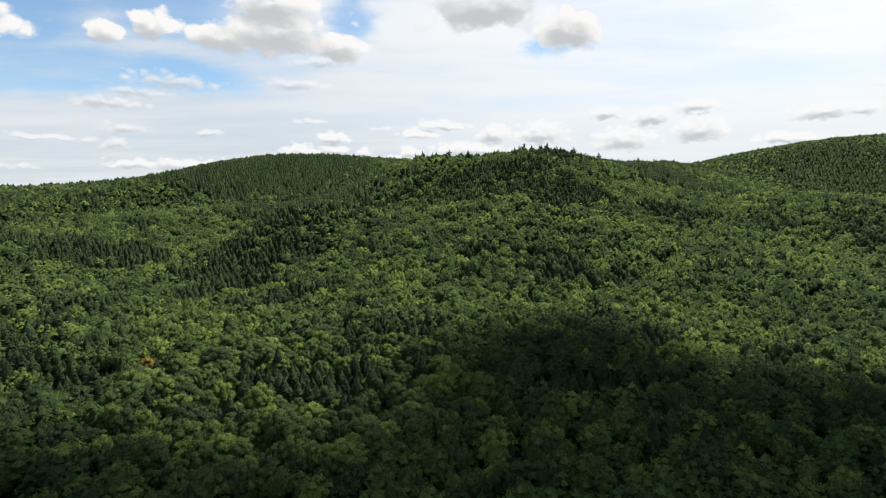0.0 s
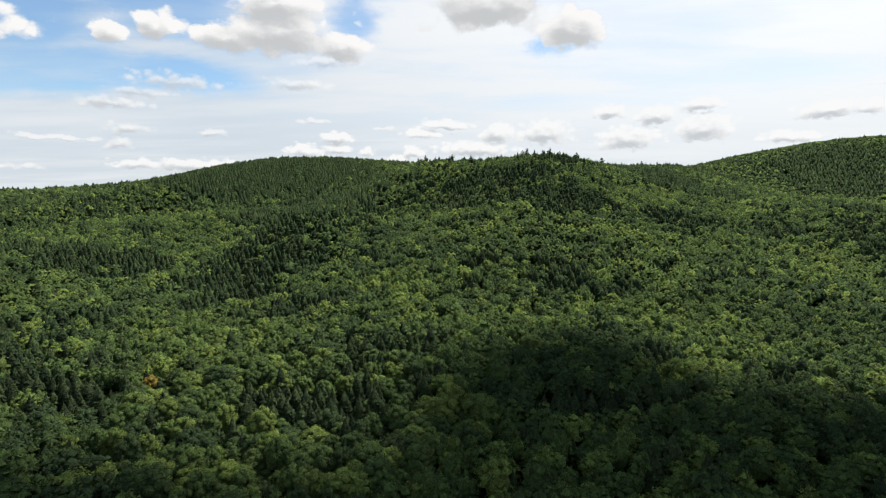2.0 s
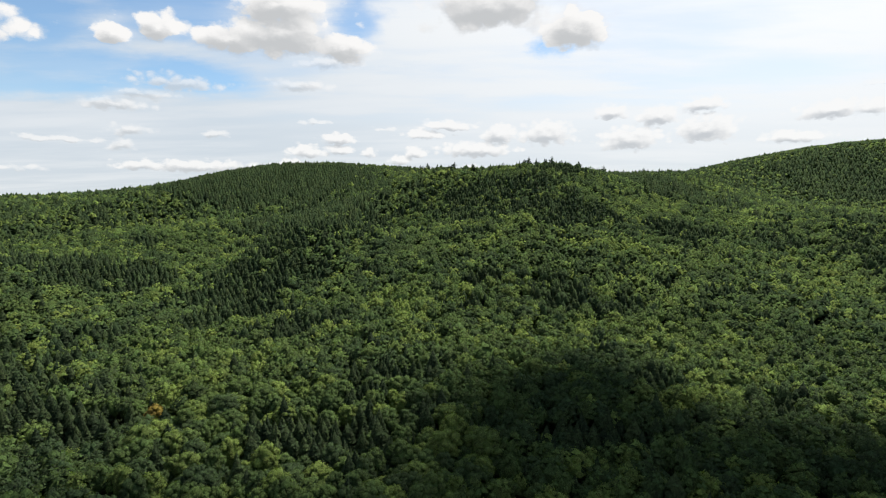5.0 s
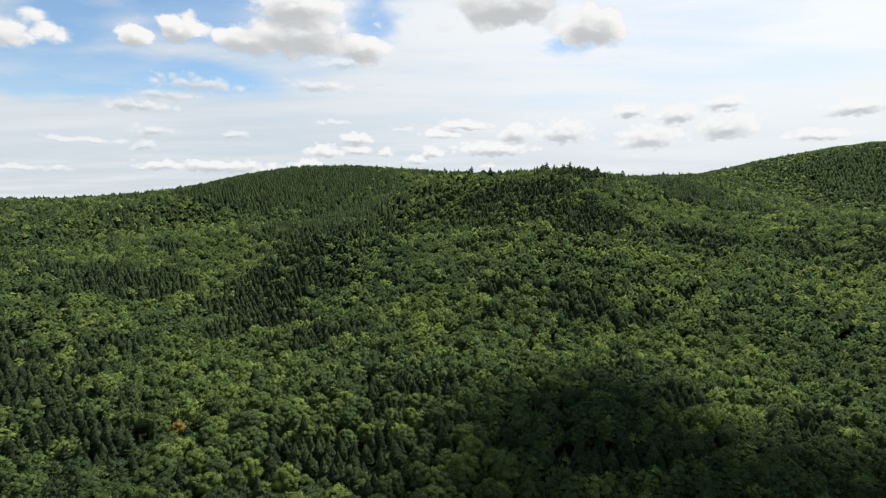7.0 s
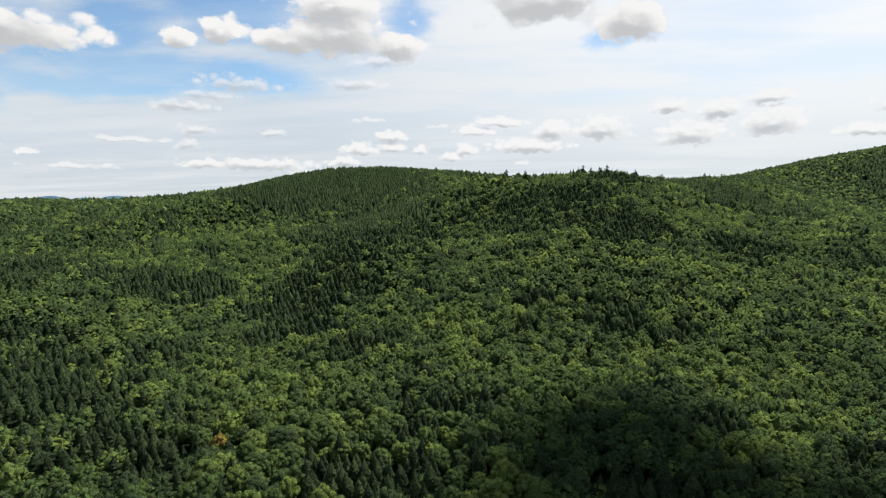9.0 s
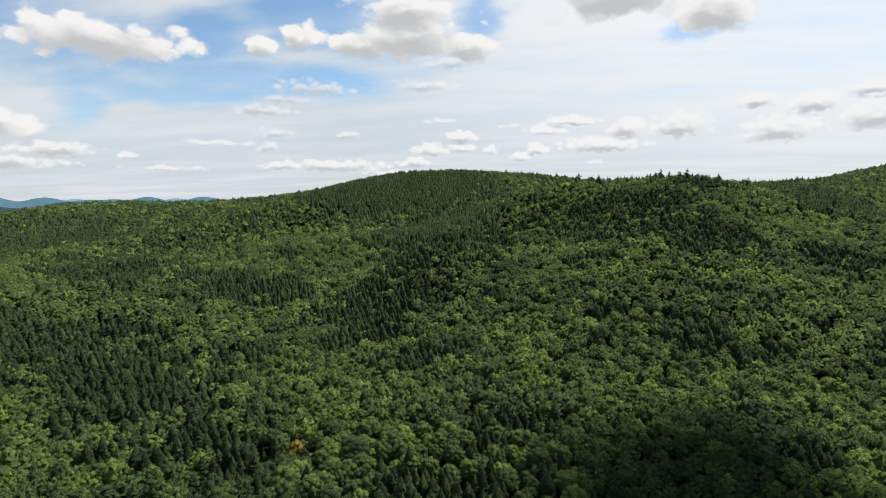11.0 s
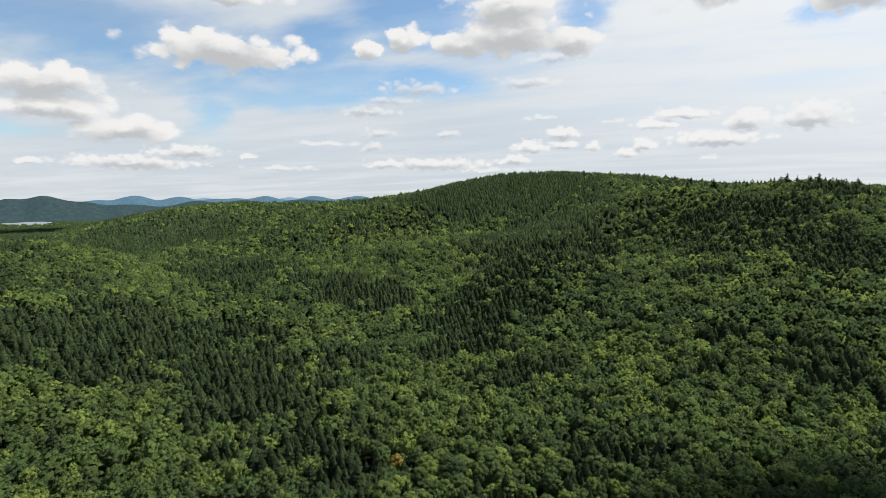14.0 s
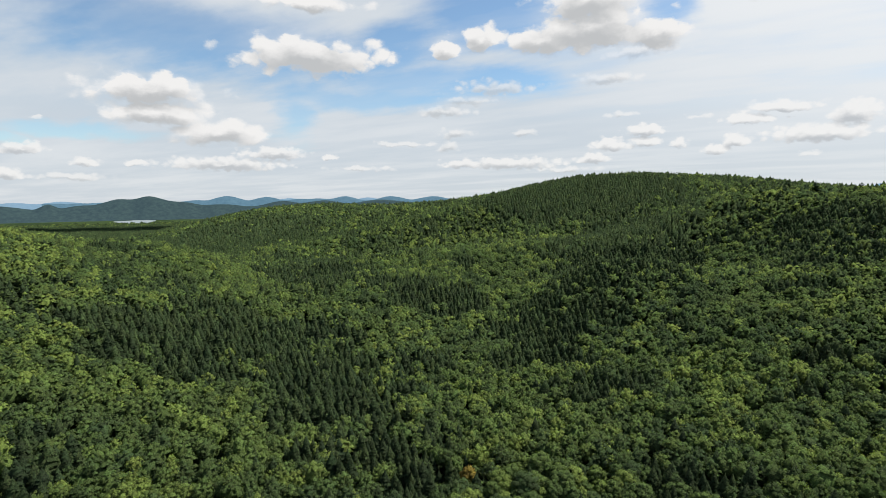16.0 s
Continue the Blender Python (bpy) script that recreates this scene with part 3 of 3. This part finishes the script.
# ---- trees: where they stand ----
# conifer stands: x, y, half across, half deep, most share
STANDS = [
    (-264, 408, 59, 34, 0.80),
    (-140, 348, 33, 71, 0.78),
    (-159, 676, 87, 262, 0.62),
    (-330, 1000, 190, 110, 0.88),
    (-80, 386, 21, 29, 0.60),
    (37, 529, 67, 87, 0.50),
    (109, 461, 37, 24, 0.75),
    (273, 698, 59, 70, 0.75),
    (967, 1320, 146, 199, 0.65),
    (338, 435, 23, 69, 0.60),
    (277, 446, 12, 36, 0.75),
    (54, 308, 20, 33, 0.42),
    (-297, 216, 78, 50, 0.80),
    (-203, 212, 42, 56, 0.70),
    (-435, 435, 52, 155, 0.60),
    (-1019, 725, 236, 191, 0.62),
    (-371, 142, 29, 16, 0.55),
    (-126, 173, 13, 18, 0.36),
    (-14, 165, 4, 14, 0.70),
    (-91, 173, 9, 14, 0.42),
    (-2300, 1000, 600, 450, 0.80),
]


def waves(x, y, seed, size):
    """Smooth uneven field between about -1 and 1."""
    rng = np.random.RandomState(seed)
    out = np.zeros_like(x)
    for k in range(14):
        f = (0.6 + 1.6 * rng.rand()) * 2 * math.pi / size
        a, ph = rng.rand() * 2 * math.pi, rng.rand() * 7
        out += np.sin((x * math.cos(a) + y * math.sin(a)) * f + ph)
    return out / 4.0


def lattice(rng, step, r0, r1, a0, a1):
    """Jittered grid points in a sector of the plan (metres, degrees left of +y)."""
    n = int(r1 / step / 0.86) + 2
    i, j = np.meshgrid(np.arange(-n, n + 1), np.arange(-n, n + 1))
    x = (i + 0.5 * (j % 2)) * step + (rng.rand(*i.shape) - 0.5) * step * 0.62
    y = j * step * 0.88 + (rng.rand(*i.shape) - 0.5) * step * 0.62
    r, a = np.hypot(x, y), np.degrees(np.arctan2(-x, y))
    r = r * (1 + 0.035 * waves(x, y, 31, 110) + 0.05 * (rng.rand(*x.shape) - 0.5))      # woods blend into one another
    k = (r >= r0) & (r < r1) & (a >= a0) & (a < a1)
    return x[k], y[k]


def conifer_share(x, y):
    """How much of the wood is conifer, 0 to 1."""
    x, y = np.asarray(x, float), np.asarray(y, float)
    wx, wy = x + 16 * waves(x, y, 3, 90), y + 16 * waves(x, y, 4, 90)
    share = np.zeros_like(x)
    for cx, cy, w, d, most in STANDS:
        r = math.hypot(cx, cy)
        ux, uy = cx / r, cy / r
        across, along = (wx - cx) * uy - (wy - cy) * ux, (wx - cx) * ux + (wy - cy) * uy
        q = 1.25 - np.sqrt((across / w) ** 2 + (along / d) ** 2)
        share = np.maximum(share, np.clip(q * 2.2, 0, 1) * min(1.0, most * 1.12))
    patch = waves(x, y, 8, 170) + 0.5 * waves(x, y, 9, 60)
    share = np.maximum(share, np.clip((patch - 0.75) * 1.6, 0, 0.8))
    hill = np.clip((np.hypot(x, y) - 500) / 500, 0, 1)
    return np.clip(np.maximum(share, 0.05 + 0.13 * hill), 0, 0.97)


rng_place = np.random.RandomState(11)
LEFT, RIGHT = 84.0, -50.0           # sector of the plan that the film looks over
# ring: inner radius, outer radius, broadleaf spacing, conifer spacing, level of detail
RINGS = [(82, 215, 4.9, 3.9, 1), (215, 345, 5.0, 4.0, 2), (345, 660, 5.4, 4.2, 3), (660, 1180, 6.8, 5.0, 4), (1180, 2300, 9.6, 7.4, 5)]
UNDER = (5, 82, 5.6, 4.8, 4)            # the wood straight below the flight
VALLEY = (2300, 3300, 17.0, 12.0, 5)     # woods on the valley floor before the lake
BACK = [(5, 110, 6.0, 5.0, 4), (110, 330, 8.6, 7.0, 5)]         # the wood goes on behind


def plant(ring, a0, a1):
    r0, r1, sb, sc, lod = ring
    bx, by = lattice(rng_place, sb, r0, r1, a0, a1)
    keep = rng_place.rand(len(bx)) < (1 - conifer_share(bx, by)) ** 1.25
    bx, by = bx[keep], by[keep]
    cx, cy = lattice(rng_place, sc, r0, r1, a0, a1)
    keep = rng_place.rand(len(cx)) < conifer_share(cx, cy)
    return (bx, by), (cx[keep], cy[keep])


def stuff_tree_mesh(name, sets, mats):
    """Joins whole trees into one mesh. sets: (template, x, y, z, height, width, turn, tint) arrays."""
    vs, fs, ms, ts, ns, o = [], [], [], [], [], 0
    for (v, f, m, nr), x, y, z, h, w, turn, tint in sets:
        if not len(x):
            continue
        c, s = np.cos(turn)[:, None], np.sin(turn)[:, None]
        px = (v[None, :, 0] * c - v[None, :, 1] * s) * (h * w)[:, None] + x[:, None]
        py = (v[None, :, 0] * s + v[None, :, 1] * c) * (h * w)[:, None] + y[:, None]
        pz = v[None, :, 2] * h[:, None] + z[:, None]
        vs.append(np.stack([px, py, pz], -1).reshape(-1, 3))
        qx, qy = nr[None, :, 0] * c - nr[None, :, 1] * s, nr[None, :, 0] * s + nr[None, :, 1] * c
        ns.append(np.stack([qx, qy, np.broadcast_to(nr[None, :, 2], qx.shape)], -1).reshape(-1, 3))
        k = np.arange(len(x)) * len(v)
        fs.append((f[None] + k[:, None, None] + o).reshape(-1, 3))
        ms.append(np.tile(m, len(x)))
        ts.append(np.repeat(tint, len(f)))
        o += len(x) * len(v)
    me = mesh_from(name, np.concatenate(vs), np.concatenate(fs), mats, True, np.concatenate(ms), np.concatenate(ns))
    at_ = me.attributes.new("tint", "FLOAT", "FACE")
    at_.data.foreach_set("value", np.concatenate(ts).astype(np.float32))
    return me


def tree_numbers(rng, x, y, conifer):
    """Height, width, turn and tint of each tree."""
    m = len(x)
    if conifer:
        h = 14.6 + 2.2 * rng.randn(m).clip(-1.8, 1.8)
        h = h + 2.4 * np.clip((np.hypot(x, y) - 500) / 400, 0, 1)          # taller on the hills
        w = 0.75 + 0.35 * rng.rand(m)
        tint = rng.rand(m)
    else:
        h = 14.0 + 1.9 * rng.randn(m).clip(-2, 2) - 1.5 * conifer_share(x, y)
        w = 0.68 + 0.40 * rng.rand(m) + 0.22 * (rng.rand(m) > 0.85)
        tint = np.clip(0.40 + 0.20 * waves(x, y, 21, 130) + 0.33 * rng.randn(m), 0, 1)
    return h, w, rng.rand(m) * 2 * math.pi, tint


def make_sets(rng, x, y, templates, conifer):
    h, w, turn, tint = tree_numbers(rng, x, y, conifer)
    z = land(x, y) - 0.2
    pick = rng.randint(0, len(templates), len(x))
    return [(t, x[pick == k], y[pick == k], z[pick == k], h[pick == k], w[pick == k], turn[pick == k], tint[pick == k]) for k, t in enumerate(templates)]


BROAD_LOD = {
    0: [broad_crown(40 + k, 30, 30, 0.021, 3, 1.0, ICO1) for k in range(8)],
    1: [broad_crown(50 + k, 20, 9, 0.030, 2, 1.0, TUFT) for k in range(8)],
    2: [broad_crown(55 + k, 15, 5, 0.038, 2, 1.05, TUFT, 0.3) for k in range(7)],
    3: [broad_crown(60 + k, 9, 2, 0.052, 1, 1.14, TUFT, 0.5) for k in range(7)],
    4: [broad_crown(70 + k, 4, 2, 0.08, 1, 1.34, TUFT, 0.85) for k in range(6)],
    5: [broad_crown(80 + k, 3, 1, 0.12, 1, 1.75, None, 1.0) for k in range(5)],
}
SPRUCE_LOD = {
    0: [spruce_crown(140 + k, 17, 11, 2, 1, 0.25 + 0.014 * k) for k in range(5)],
    1: [spruce_crown(140 + k, 15, 9, 2, 1, 0.25 + 0.014 * k) for k in range(5)],
    2: [spruce_crown(150 + k, 13, 8, 1, 1, 0.26 + 0.014 * k) for k in range(5)],
    3: [spruce_crown(160 + k, 8, 5, 1, 1, 0.27 + 0.014 * k) for k in range(4)],
    4: [spruce_crown(170 + k, 4, 4, 1, 2, 0.31) for k in range(4)],
    5: [spruce_crown(180 + k, 2, 3, 1, 2, 0.36) for k in range(3)],
}


def tree_prototypes(kind, crowns, leaf, trunks):
    """One tree of each shape: an empty at its foot, with trunk and crown under it."""
    out = []
    for k, (v, f, m, nr) in enumerate(crowns):
        root = new(kind)
        crown = new("crown", mesh_from(kind + "_crown", v, f, leaf, True, m, nr))
        trunk = new("trunk", trunks[k % len(trunks)])
        crown.parent = trunk.parent = root
        out.append(root)
    return out


def placed(x, y, h, w, turn):
    return Matrix.Translation((x, y, float(land(x, y)) - 0.2)) @ Matrix.Rotation(turn, 4, "Z") @ Matrix.Diagonal((h * w, h * w, h, 1))


def single_trees(protos, x, y, conifer, label, category, group, rng):
    h, w, turn, _ = tree_numbers(rng, x, y, conifer)
    for p in protos:
        tagged(p, label, category, group)
    for k in range(len(protos), len(x)):
        copy_thing(protos[int(rng.randint(len(protos)))], placed(x[k], y[k], h[k], w[k], turn[k]))
    for k, p in enumerate(protos):
        p.matrix_basis = placed(x[k], y[k], h[k], w[k], turn[k])


def nearest(x, y, count):
    """The trees on the stretch of slope below the flight, split from the rest."""
    d = np.hypot(x + 40, y - 150)
    order = np.argsort(d)
    return order[:count], order[count:]


broad_trunks = [trunk_mesh("broad_trunk", 5 + k, 0.82, 0.016, 7, 0.45) for k in range(2)]
spruce_trunks = [trunk_mesh("spruce_trunk", 15, 0.95, 0.011, 0, 0.3)]
pine_trunks = [trunk_mesh("pine_trunk", 25, 0.97, 0.014, 9, 0.45)]

# wood in view, ring by ring
gold_at = np.array([-96.5, 171.0])
for ring in RINGS:
    lod = ring[4]
    (bx, by), (cx, cy) = plant(ring, RIGHT, LEFT)
    if lod == 1:
        k = np.hypot(bx - gold_at[0], by - gold_at[1]) > 4.2
        bx, by = bx[k], by[k]
        one, rest = nearest(bx, by, 300)
        single_trees(tree_prototypes("broadleaf_tree", BROAD_LOD[0], leaf_broad, broad_trunks), bx[one], by[one], False,
                     "green broadleaf tree with a full rounded summer crown", "tree", "broadleaf trees on the near slope", rng_place)
        bx, by = bx[rest], by[rest]
        one, rest = nearest(cx, cy, 300)
        single_trees(tree_prototypes("spruce_tree", SPRUCE_LOD[0], leaf_spruce, spruce_trunks), cx[one], cy[one], True,
                     "dark green narrow spruce standing among broadleaf trees", "tree", "spruces on the near slope", rng_place)
        cx, cy = cx[rest], cy[rest]
    words = ("near", "middle", "slope", "hill", "distant")[lod - 1]
    if len(bx):
        me = stuff_tree_mesh(words + "_broadleaf_wood", make_sets(rng_place, bx, by, BROAD_LOD[lod], False), leaf_broad_far)
        tagged(new(words + "_broadleaf_wood", me), "dense green broadleaf forest covering the " + words + " ground", "forest", kind="stuff")
    if len(cx):
        me = stuff_tree_mesh(words + "_conifer_wood", make_sets(rng_place, cx, cy, SPRUCE_LOD[lod], True), leaf_spruce_far)
        tagged(new(words + "_conifer_wood", me), "dark stands of spruce and fir on the " + words + " ground", "forest", kind="stuff")

(bx, by), (cx, cy) = plant(UNDER, RIGHT, LEFT)
me = stuff_tree_mesh("lower_broadleaf_wood", make_sets(rng_place, bx, by, BROAD_LOD[4], False), leaf_broad_far)
tagged(new("lower_broadleaf_wood", me), "green broadleaf forest at the foot of the slope", "forest", kind="stuff")
me = stuff_tree_mesh("lower_conifer_wood", make_sets(rng_place, cx, cy, SPRUCE_LOD[4], True), leaf_spruce_far)
tagged(new("lower_conifer_wood", me), "dark conifers at the foot of the slope", "forest", kind="stuff")

(bx, by), (cx, cy) = plant(VALLEY, 42.0, 78.0)
me = stuff_tree_mesh("valley_broadleaf_wood", make_sets(rng_place, bx, by, BROAD_LOD[5], False), leaf_broad_far)
tagged(new("valley_broadleaf_wood", me), "distant green woods on the valley floor", "forest", kind="stuff")
me = stuff_tree_mesh("valley_conifer_wood", make_sets(rng_place, cx, cy, SPRUCE_LOD[5], True), leaf_spruce_far)
tagged(new("valley_conifer_wood", me), "distant dark conifer woods on the valley floor", "forest", kind="stuff")

for ring in BACK:
    (bx, by), (cx, cy) = plant(ring, LEFT, 180.0)
    (bx2, by2), (cx2, cy2) = plant(ring, -180.0, RIGHT)
    words = "rear" if ring[4] == 4 else "outer"
    me = stuff_tree_mesh(words + "_broadleaf_wood", make_sets(rng_place, np.r_[bx, bx2], np.r_[by, by2], BROAD_LOD[ring[4]], False), leaf_broad_far)
    tagged(new(words + "_broadleaf_wood", me), "green broadleaf forest going on behind the slope", "forest", kind="stuff")
    me = stuff_tree_mesh(words + "_conifer_wood", make_sets(rng_place, np.r_[cx, cx2], np.r_[cy, cy2], SPRUCE_LOD[ring[4]], True), leaf_spruce_far)
    tagged(new(words + "_conifer_wood", me), "dark conifers going on behind the slope", "forest", kind="stuff")

# one crown already turned yellow
gold = tree_prototypes("yellow_tree", [broad_crown(91, 26, 38, 0.025, 3, 1.0, ICO1)], leaf_gold, broad_trunks)[0]
gold.matrix_basis = placed(gold_at[0], gold_at[1], 14.6, 0.78, 0.6)
tagged(gold, "broadleaf tree with an early yellow-orange crown", "tree")

# old pines that stand out above the ridge
PINES = [(-38, 764), (-28, 759), (-14, 751), (9, 735), (33, 710), (68, 667), (96, 644), (104, 638), (113, 635), (121, 633), (132, 633), (153, 637), (190, 664), (244, 755), (296, 826), (330, 852), (363, 862)]
rng_pine = np.random.RandomState(17)
for k in range(90):         # along the ridge and down its near side
    a, b = PINES[k % 17], PINES[(k * 5 + 3) % 17]
    u = 0.6 * rng_pine.rand()
    px, py = a[0] + (b[0] - a[0]) * u * 0.4, a[1] + (b[1] - a[1]) * u * 0.4
    back = 1 - 0.33 * rng_pine.rand() ** 1.5
    PINES.append((px * back, py * back))
for px, py, spread, count in ((277, 446, 16, 7), (338, 435, 26, 10), (300, 520, 40, 8), (210, 430, 30, 6), (-435, 435, 60, 16), (-560, 640, 90, 14)):
    for k in range(count):
        PINES.append((px + spread * rng_pine.randn(), py + spread * rng_pine.randn()))
pine_protos = tree_prototypes("white_pine", [pine_crown(201), pine_crown(202), pine_crown(203)], leaf_pine, pine_trunks)
for p in pine_protos:
    tagged(p, "tall dark white pine standing above the ridge", "tree", "pines along the ridge")
spots = [placed(px, py, (20.5 if k < 17 else 18.0) + 2.0 * math.sin(k * 2.3), 1.3, k * 1.7) for k, (px, py) in enumerate(PINES)]
for k, m in enumerate(spots[3:]):
    copy_thing(pine_protos[k % 3], m)
for p, m in zip(pine_protos, spots):
    p.matrix_basis = m


# ---- the cumuli whose shadows lie on the near slope and on the valley floor ----
def build_cloud(billows, label, seed):
    """A flat-based heap of rounded billows, high over the ground towards the sun."""
    rng = np.random.RandomState(seed)
    height = 3600.0
    shift = SUN_DIR * (height / SUN_DIR.z)
    v0, f0 = ICO2
    parts = []
    # billows: x, y over the ground they shade, radius
    for x, y, r in billows:
        d = 1 + 0.14 * rng.randn(len(v0), 1)
        v = v0 * d * np.array([r, r, r * 0.45])
        v[:, 2] = np.maximum(v[:, 2], -r * 0.12)
        parts.append((v + np.array([x + shift.x, y + shift.y, height + 0.2 * r]), f0, 0, v0))
    v, f, _, _ = join(parts)
    ob = new("cumulus_cloud", mesh_from("cumulus_cloud", v, f, [cloud_mat], True))
    return tagged(ob, label, "cloud")


# the last three billows are added out of view to cut sky light
build_cloud(((32, 48, 88), (-76, 40, 70), (100, 66, 94), (42, 146, 54), (46, 192, 32), (-14, 84, 44), (110, 0, 150), (-80, -60, 165), (72, 130, 46), (130, 108, 62),
             (220, -60, 170), (20, -200, 210), (-230, -120, 160)), "white cumulus cloud shading the near slope", 6)
build_cloud(((-2380, 1060, 150), (-2180, 1190, 130), (-2560, 960, 120), (-2270, 1330, 90)), "white cumulus cloud shading the valley floor", 9)
